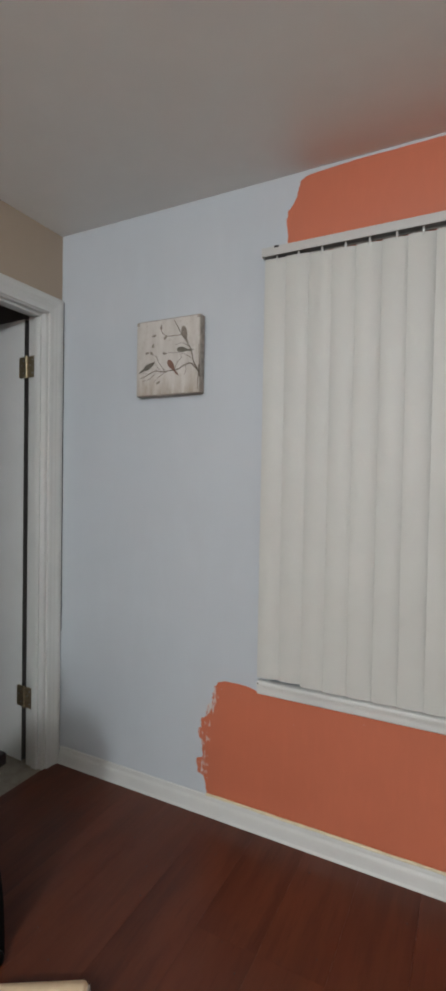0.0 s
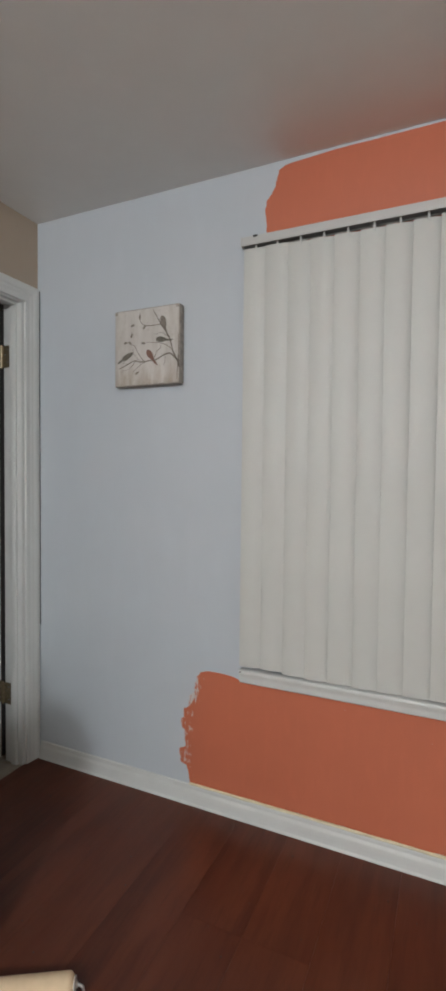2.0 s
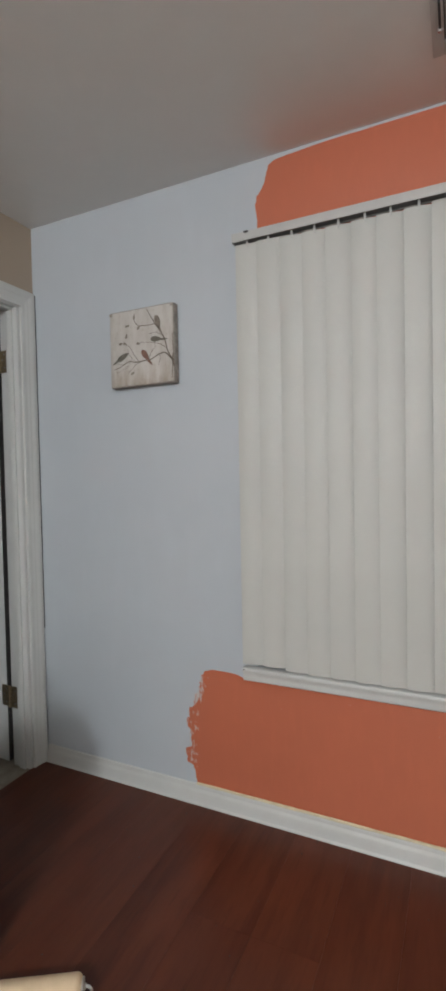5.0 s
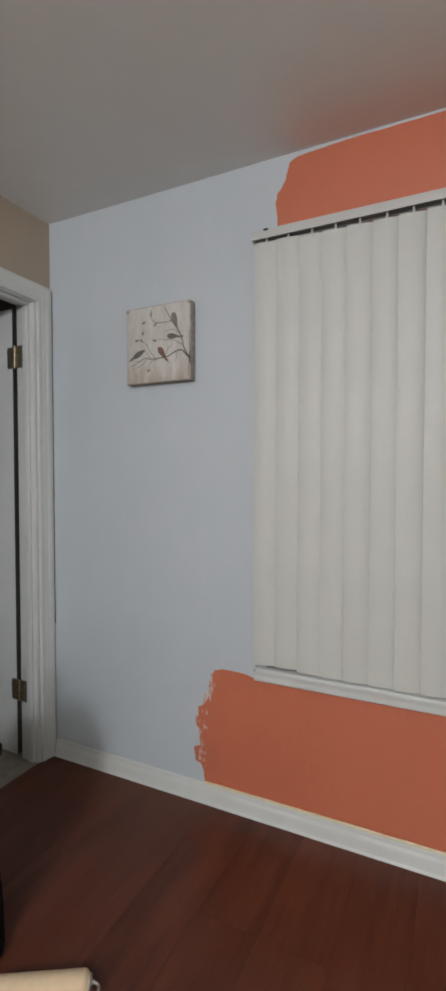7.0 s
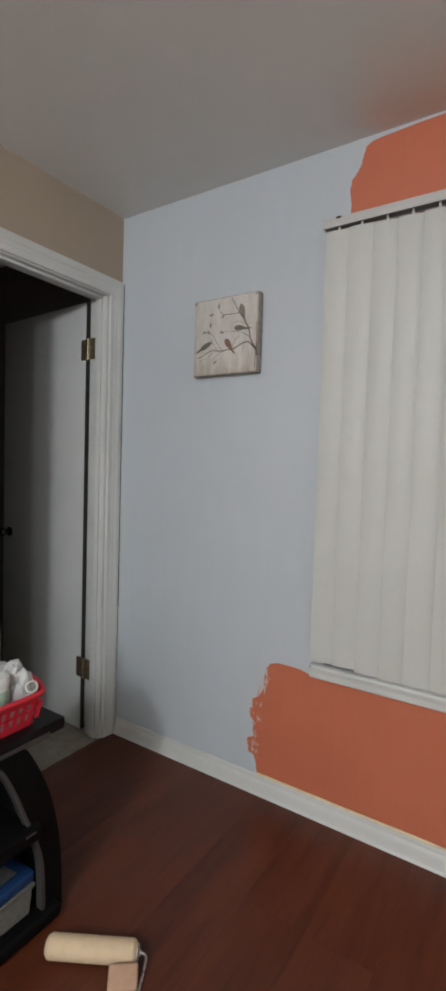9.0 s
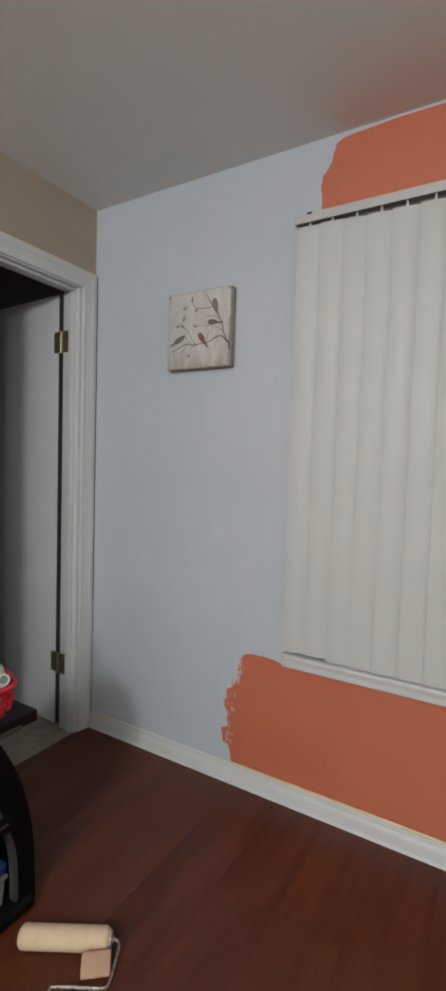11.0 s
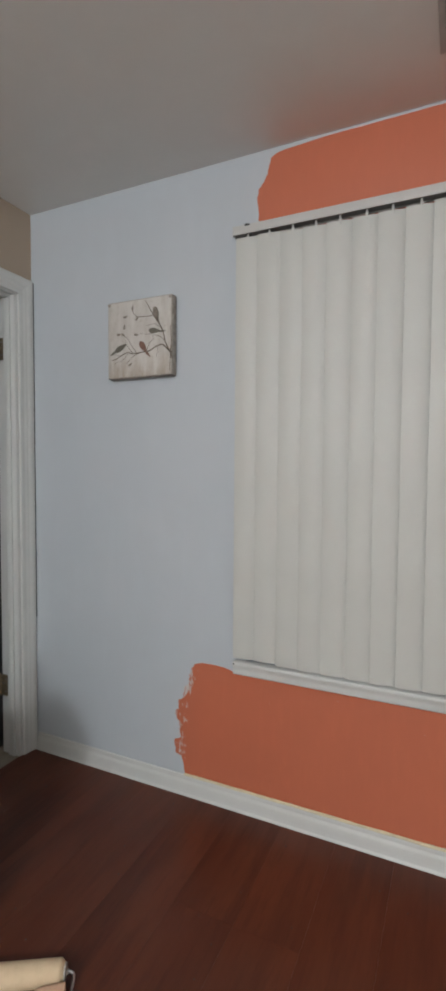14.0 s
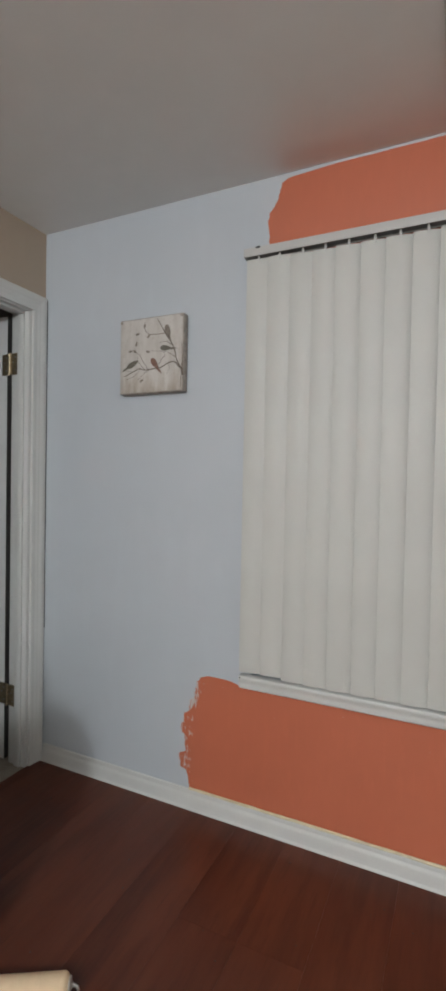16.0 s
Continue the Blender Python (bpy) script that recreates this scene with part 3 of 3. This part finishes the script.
for u, v, long, wide, turn, ink in ((0.765, 0.79, 0.074, 0.021, -72, M_INK_GREY), (0.735, 0.575, 0.068, 0.019, -8, M_INK_GREEN),
                                    (0.21, 0.40, 0.080, 0.020, 26, M_INK_GREEN), (0.565, 0.385, 0.070, 0.021, -54, M_INK_RED)):
    spot(u, v, long * 0.78, wide * 1.12, turn, ink, "ink_spot")
    c, si = math.cos(radians(turn)), math.sin(radians(turn))
    way = -1 if turn == 26 else 1
    spot(u + way * 0.115 * c, v + way * 0.115 * si, long * 0.55, wide * 0.42, turn + 6, ink, "ink_streak")
for x, z in ((0.0, PS - 0.012), (PS - 0.016, PS - 0.010)):
    part("corner_wear", box((x + 0.001, -PD - 0.0012, z - 0.001), (x + 0.014, -PD + 0.001, z + 0.0105), 0.0004), M_EDGE, picture)


# ---------- ceiling vent and unseen lamp ---
vent = thing("ceiling_vent", (1.697, -0.20, H), "white metal ceiling vent with dark slots", "vent")
VX, VY, RIM = 0.21, -0.36, 0.030
bm = bmesh.new()
for lo, hi in (((0, VY, -0.008), (RIM, 0, 0)), ((VX - RIM, VY, -0.008), (VX, 0, 0)), ((RIM, -RIM * 1.6, -0.008), (VX - RIM, 0, 0)), ((RIM, VY, -0.008), (VX - RIM, VY + RIM * 1.6, 0))):
    cuboid(bm, lo, hi, 0.003)
part("frame", bm, M_RAIL, vent)
# No duct is cut; a dark plate paints the shade between the slats.
part("backing", box((RIM, VY + 0.04, -0.0015), (VX - RIM, -0.04, 0.0)), M_DARK, vent, "dark plate painted as the shade inside the duct")
for k in range(9):
    x = RIM + 0.010 + k * 0.0172
    bm = box((-0.008, VY + RIM * 1.6, -0.0008), (0.008, -RIM * 1.6, 0.0008), 0.0004)
    bmesh.ops.transform(bm, matrix=pose(x, 0, -0.0065, 0, 38, 0), verts=bm.verts)
    part("slat", bm, M_RAIL, vent)
part("lever", box((0.018, -0.185, -0.016), (0.024, -0.105, -0.007), 0.0015), M_DARK, vent)
part("lever_tip", spin([(0.005, 0), (0.007, 0.004), (0.005, 0.010)], (0.020, -0.098, -0.018), 12), M_STEEL, vent)

# Fixture body added around the bulbs, out of view.
lamp = thing("unseen_ceiling_light", (LAMP[0], LAMP[1], H), "unseen added ceiling light, lit, with four white glass shades", "lamp")
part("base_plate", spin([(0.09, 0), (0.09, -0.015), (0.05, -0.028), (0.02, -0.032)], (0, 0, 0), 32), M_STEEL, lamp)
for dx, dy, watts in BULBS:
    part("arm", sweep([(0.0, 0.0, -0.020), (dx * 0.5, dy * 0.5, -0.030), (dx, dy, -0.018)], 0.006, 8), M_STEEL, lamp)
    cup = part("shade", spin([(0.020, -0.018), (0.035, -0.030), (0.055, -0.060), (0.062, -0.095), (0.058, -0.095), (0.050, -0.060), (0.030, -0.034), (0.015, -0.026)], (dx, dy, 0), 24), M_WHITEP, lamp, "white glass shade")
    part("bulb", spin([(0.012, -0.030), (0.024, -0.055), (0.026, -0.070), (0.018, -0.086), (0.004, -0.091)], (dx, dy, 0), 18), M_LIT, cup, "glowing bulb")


# ---------- television stand by the doorway ----------
SX, SY = 0.60, -1.16                # front plane and middle of the stand
stand = thing("tv_stand", (SX, SY, 0), "black television stand with bowed sides and silver trim", "stand")


def outer(z):
    return 0.361 - 0.118 * (z / 0.52) ** 2.7


def inner(z):
    """The panel's inner edge: it broadens into a shoulder near the top."""
    s = min(1, max(0, (z - 0.16) / 0.22))
    return outer(z) - 0.060 - 0.026 * s * s * (3 - 2 * s)


def strip(near, away, z0, z1, n=18):
    zs = [z0 + (z1 - z0) * k / n for k in range(n + 1)]
    return [(near(z), z) for z in zs] + [(away(z), z) for z in reversed(zs)]


for sign in (1, -1):
    part("side_panel", prism(strip(outer, inner, 0.0, 0.522), lambda u, v, w: (w, sign * u, v), -0.36, 0.0), M_BLACKP, stand)
    part("side_trim", prism(strip(inner, lambda z: inner(z) - 0.011, 0.03, 0.505), lambda u, v, w: (w, sign * u, v), -0.020, 0.004), M_SILVER, stand, "brushed silver trim strip")
part("top", box((-0.40, -0.382, 0.520), (-0.020, 0.382, 0.556), 0.006), M_BLACK, stand)
part("top_trim", box((-0.020, -0.33, 0.518), (-0.015, 0.325, 0.533), 0.001), M_SILVER, stand, "grey front edge strip")
part("shelf", box((-0.35, -0.272, 0.250), (-0.010, 0.272, 0.268), 0.003), M_BLACK, stand)
part("base", box((-0.37, -0.345, 0.0), (0.027, 0.345, 0.040), 0.016, 4), M_BLACKP, stand)
part("back_panel", box((-0.362, -0.30, 0.046), (-0.352, 0.30, 0.520)), M_BLACK, stand)

player = thing("media_player", (SX + 0.026, -1.13, 0.268), "black media player box on the stand's shelf", "player")
part("case", box((-0.30, -0.215, 0.006), (0.0, 0.243, 0.044), 0.004), M_BLACKP, player)
part("badge", box((-0.002, 0.190, 0.031), (0.0012, 0.222, 0.037), 0.0004), M_SILVER, player)
part("front_strip", box((-0.001, -0.20, 0.012), (0.0008, 0.14, 0.022)), M_BLACK, player)
for x in (-0.27, -0.03):
    for y in (-0.19, 0.2):
        part("foot", spin([(0.012, 0), (0.012, 0.007)], (x, y, 0), 12), M_BLACKP, player)

tub = thing("storage_tub", (SX - 0.02, -1.10, 0.040), "scuffed grey plastic tub on the stand's base", "tub")
bm = prism([(-0.205, 0), (0.205, 0), (0.215, 0.072), (-0.215, 0.072)], lambda u, v, w: (w, u, v), -0.26, 0.0)
part("body", bm, M_GREY, tub)
part("rim", box((-0.268, -0.222, 0.070), (0.006, 0.222, 0.080), 0.003), M_GREY, tub)
folder = thing("blue_folder", (SX - 0.015, -1.08, 0.120), "blue plastic folder lying on the grey tub", "folder", turn=4)
part("cover", box((-0.24, -0.17, 0.0), (0.006, 0.205, 0.031), 0.006), M_BLUE, folder)
part("flap", box((-0.235, -0.165, 0.031), (-0.01, 0.19, 0.037), 0.002), M_BLUE, folder)
part("sticker", box((-0.07, 0.11, 0.0365), (-0.02, 0.165, 0.0378)), M_GREY, folder, "small grey sticker")


# ---------- red basket with toiletries ----------
BX, BY, BZ = 0.456, -0.973, 0.556
basket = thing("plastic_basket", (BX, BY, BZ), "red slotted plastic basket full of bottles and rolls", "basket")


def band(z0, z1, t):
    """A closed ring of wall between two heights of the tapered basket."""
    def size(z):
        s = z / 0.09
        return 0.088 + 0.016 * s, 0.122 + 0.018 * s
    bm = bmesh.new()
    rings = []
    for z, off in ((z0, 0), (z1, 0), (z1, -t), (z0, -t)):
        hx, hy = size(z)
        rings.append([bm.verts.new(p) for p in loop(hx + off, hy + off, 0.028, z)])
    n = len(rings[0])
    for i in range(4):
        a, b = rings[i], rings[(i + 1) % 4]
        for k in range(n):
            bm.faces.new((a[k], a[(k + 1) % n], b[(k + 1) % n], b[k]))
    return bm


part("rim", sweep(loop(0.108, 0.144, 0.032, 0.090), 0.0075, 10, True), M_RED, basket)
part("upper_band", band(0.066, 0.090, 0.0025), M_RED, basket)
part("middle_band", band(0.040, 0.049, 0.0025), M_RED, basket)
part("handle", sweep(smooth_line([(-0.098, 0.143, 0.090), (-0.075, 0.145, 0.108), (-0.01, 0.147, 0.113), (0.055, 0.145, 0.106), (0.084, 0.143, 0.090)], 6), 0.0075, 10), M_RED, basket)
part("lower_band", band(0.0, 0.018, 0.0025), M_RED, basket)
part("bottom", box((-0.084, -0.118, 0.0), (0.084, 0.118, 0.003), 0.001), M_RED, basket)
for k in range(11):
    y = -0.118 + k * 0.0236
    for s in (1, -1):
        bm = prism([(-0.0068, 0.016), (0.0068, 0.016), (0.0068, 0.068), (-0.0068, 0.068)], lambda u, v, w: (s * (w + 0.088 + 0.016 * v / 0.09), y * (1 + 0.12 * v / 0.09) + u, v), -0.0025, 0.0)
        part("bar", bm, M_RED, basket, smooth=False)
for k in range(7):
    x = -0.072 + k * 0.024
    for s in (1, -1):
        bm = prism([(-0.0068, 0.016), (0.0068, 0.016), (0.0068, 0.068), (-0.0068, 0.068)], lambda u, v, w: (x * (1 + 0.12 * v / 0.09) + u, s * (w + 0.122 + 0.018 * v / 0.09), v), -0.0025, 0.0)
        part("bar", bm, M_RED, basket, smooth=False)


def bag_mesh(size, seed, crumple):
    bm = bmesh.new()
    bmesh.ops.create_icosphere(bm, subdivisions=4, radius=1)
    for v in bm.verts:
        p = v.co.copy()
        k = 1 + crumple * noise.noise(p * 1.7 + Vector((seed, 0, 0))) + crumple * 0.5 * abs(noise.noise(p * 4 + Vector((0, seed, 0))))
        v.co = Vector((p.x * size[0] * k, p.y * size[1] * k, p.z * size[2] * k))
    return bm


INNER = BZ + 0.004
jar = thing("white_jar", (0.494, -0.945, INNER), "white plastic jar with pale green label in basket", "jar")
part("body", spin([(0.030, 0), (0.034, 0.004), (0.034, 0.114), (0.031, 0.121), (0.029, 0.123)], (0, 0, 0), 28), M_WHITEP, jar)
part("label", spin([(0.0343, 0.060), (0.0347, 0.061), (0.0347, 0.111), (0.0343, 0.112)], (0, 0, 0), 28), M_GREEN, jar, "pale green printed label")
part("lid", spin([(0.0345, 0.123), (0.0355, 0.124), (0.0355, 0.143), (0.033, 0.147)], (0, 0, 0), 28), M_WHITEP, jar)

bag = thing("plastic_bag", (0.498, -0.872, INNER), "crumpled clear-white plastic bag standing in the basket", "bag")
bm = bag_mesh((0.036, 0.034, 0.066), 3.1, 0.35)
bmesh.ops.translate(bm, vec=(0, 0, 0.070), verts=bm.verts)
bmesh.ops.bisect_plane(bm, geom=bm.verts[:] + bm.edges[:] + bm.faces[:], plane_co=(0, 0, 0), plane_no=(0, 0, -1), clear_outer=True)
part("film", bm, M_CLEAR, bag)
bm = bag_mesh((0.020, 0.024, 0.024), 8.4, 0.5)
bmesh.ops.translate(bm, vec=(-0.022, -0.008, 0.140), verts=bm.verts)
part("twisted_top", bm, M_CLEAR, bag)

ROLL_AT = (0.545, -0.868, 0.665)
roll = thing("paper_roll", ROLL_AT, "white paper roll lying on its side in the basket", "roll", turn=-36)
tube = [(0.0105, -0.055), (0.0160, -0.055), (0.0175, -0.052), (0.0175, -0.004), (0.0160, 0.0), (0.0130, 0.0), (0.0115, -0.003), (0.0108, -0.040)]
lying = pose(0, 0, 0, 0, 68, 0)
part("paper", spin(tube, (0, 0, 0), 24, lying), M_PAPER, roll)
# Solid grey plug gives the hole its shaded tone by colour.
part("core", spin([(0.0106, -0.050), (0.0106, -0.014), (0.0095, -0.014)], (0, 0, 0), 20, lying), M_GREY, roll, "grey plug painted as the shade in the roll's hole")

tissue = thing("crumpled_tissue", (0.523, -0.905, INNER), "crumpled white tissue pressed against the basket's wall", "tissue")
bm = bag_mesh((0.015, 0.062, 0.030), 5.7, 0.3)
bmesh.ops.translate(bm, vec=(0, 0, 0.030), verts=bm.verts)
bmesh.ops.bisect_plane(bm, geom=bm.verts[:] + bm.edges[:] + bm.faces[:], plane_co=(0, 0, 0), plane_no=(0, 0, -1), clear_outer=True)
part("sheet", bm, M_PAPER, tissue)

cup = thing("clear_cup", (0.440, -0.905, INNER), "clear plastic cup upside down in the basket", "cup")
part("wall", spin([(0.020, 0), (0.022, 0.002), (0.025, 0.148), (0.024, 0.156), (0.010, 0.158)], (0, 0, 0), 24), M_CLEAR, cup)
bottle = thing("beige_bottle", (0.391, -0.898, INNER), "tall beige plastic bottle standing in the basket", "bottle")
part("body", spin([(0.020, 0), (0.024, 0.006), (0.027, 0.10), (0.027, 0.232), (0.0255, 0.250), (0.021, 0.264), (0.013, 0.273), (0.004, 0.276)], (0, 0, 0), 28), M_BEIGE, bottle)
wipes = thing("white_tub", (0.485, -1.032, INNER), "white plastic tub standing in the red basket", "tub")
part("body", spin([(0.034, 0), (0.037, 0.004), (0.037, 0.080), (0.034, 0.086)], (0, 0, 0), 28), M_WHITEP, wipes)
part("lid", spin([(0.038, 0.086), (0.038, 0.096), (0.030, 0.101)], (0, 0, 0), 28), M_WHITEP, wipes)


# ---------- paint roller on the floor ----------
R0, R1 = Vector((0.692, -0.921, 0.029)), Vector((0.898, -0.799, 0.029))
axis = (R1 - R0).normalized()
angle = math.degrees(math.atan2(axis.y, axis.x))
roller = thing("paint_roller", (R0.x, R0.y, 0), "paint roller with clean cream nap on the floor", "paint roller", turn=angle)
L = (R1 - R0).length
bm = bmesh.new()
n, rows = 40, 60
rings = []
for i in range(rows + 1):
    s = i / rows
    end = min(s, 1 - s) * L
    r0 = 0.0288 - 0.010 * max(0, 1 - end / 0.014) ** 2.2
    ring = []
    for k in range(n):
        a = 2 * math.pi * k / n
        r = r0 + 0.0008 * noise.noise((s * 60, math.cos(a) * 7, math.sin(a) * 7)) + 0.0006 * noise.noise((s * 160, math.cos(a) * 22, math.sin(a) * 22))
        ring.append(bm.verts.new((s * L, r * math.cos(a), 0.029 + r * math.sin(a))))
    rings.append(ring)
for a, b in zip(rings, rings[1:]):
    for k in range(n):
        bm.faces.new((a[k], a[(k + 1) % n], b[(k + 1) % n], b[k]))
bm.faces.new(list(reversed(rings[0])))
bm.faces.new(rings[-1])
part("roller_cover", bm, M_NAP, roller, "clean cream nap sleeve")
part("end_bearing", spin([(0.019, 0), (0.019, 0.004), (0.008, 0.006), (0.006, 0.010)], (L, 0, 0.029), 24, pose(0, 0, 0, 0, 90)), M_BEIGE, roller)
wire = smooth_line([(L + 0.004, 0, 0.029), (L + 0.017, -0.002, 0.028), (L + 0.025, -0.013, 0.024), (L + 0.022, -0.059, 0.012), (L + 0.017, -0.095, 0.006),
                    (L + 0.004, -0.104, 0.005), (L - 0.062, -0.104, 0.005), (L - 0.112, -0.106, 0.006), (L - 0.122, -0.116, 0.007), (L - 0.125, -0.20, 0.012)], 6)
part("wire_frame", sweep(wire, 0.0037, 10), M_STEEL, roller, "bright bent steel rod")
part("handle", sweep([(L - 0.125, -0.195 - 0.012 * k, 0.016) for k in range(11)], lambda s: 0.011 + 0.005 * math.sin(math.pi * s), 14), M_BLACKP, roller)

sponge = thing("foam_pad", (0.0, 0.0, 0.0), "small pinkish foam pad leaning on the paint roller", "foam pad")
sponge.matrix_basis = Matrix.Translation((0.909, -0.862, 0.0215)) @ pose(0, 0, 0, 0, 0, 40) @ pose(0, 0, 0, 35)
part("foam", box((-0.037, -0.027, -0.007), (0.037, 0.027, 0.007), 0.0066, 4), M_FOAM, sponge)


# ---------- crumbs on the floor ----------
rng = random.Random(21)
bm = bmesh.new()
for k in range(46):
    x, y, r = rng.uniform(0.15, 1.9), -0.03 - 1.05 * rng.random() ** 1.6, rng.uniform(0.0012, 0.0032)
    made = bmesh.ops.create_icosphere(bm, subdivisions=1, radius=r)["verts"]
    for v in made:
        v.co = Vector((x + v.co.x * rng.uniform(0.7, 1.3), y + v.co.y * rng.uniform(0.7, 1.3), max(0.0001, r * 0.4 + v.co.z * 0.5)))
tagged(new("floor_crumbs", mesh_of("floor_crumbs", bm, M_DARK)), "tiny dark crumbs scattered on the laminate floor", "crumbs", kind="stuff")


# ---------- floor planks ----------
floor = structure("floor", box((-0.004, SOUTH, -0.06), (EAST, 0.0, -0.011)), M_PLANK, "dark cherry laminate plank floor", "floor")
WIDE, LONG, SEAM = 0.196, 1.29, 0.827
plank_meshes = {}


def plank(x0, x1, y0, y1):
    key = (round(x1 - x0, 3), round(y1 - y0, 3))
    if key not in plank_meshes:
        w, d = key
        bm = bmesh.new()
        lip = 0.00018
        lower = [bm.verts.new(p) for p in ((0.0002, 0.0002, -0.011), (w - 0.0002, 0.0002, -0.011), (w - 0.0002, d - 0.0002, -0.011), (0.0002, d - 0.0002, -0.011))]
        mid_v = [bm.verts.new((v.co.x, v.co.y, -0.0005)) for v in lower]
        top_v = [bm.verts.new(p) for p in ((lip, lip, 0), (w - lip, lip, 0), (w - lip, d - lip, 0), (lip, d - lip, 0))]
        for a, b in ((lower, mid_v), (mid_v, top_v)):
            for k in range(4):
                bm.faces.new((a[k], a[(k + 1) % 4], b[(k + 1) % 4], b[k]))
        bm.faces.new(top_v)
        plank_meshes[key] = mesh_of("plank", bm, M_PLANK, False)
    ob = new("plank", plank_meshes[key])
    ob.parent = floor
    ob.location = (x0, y0, 0)


rng = random.Random(11)
column = 0
x = SEAM - 5 * WIDE
while x < EAST:
    a, b = max(x, -0.003), min(x + WIDE, EAST)
    y = -rng.choice((0.31, 0.47, 0.66, 0.85, 1.02, 1.18))
    top = -0.003
    while top > SOUTH + 0.02:
        plank(a, b, max(y, SOUTH), top)
        top, y = y, y - LONG
    x += WIDE
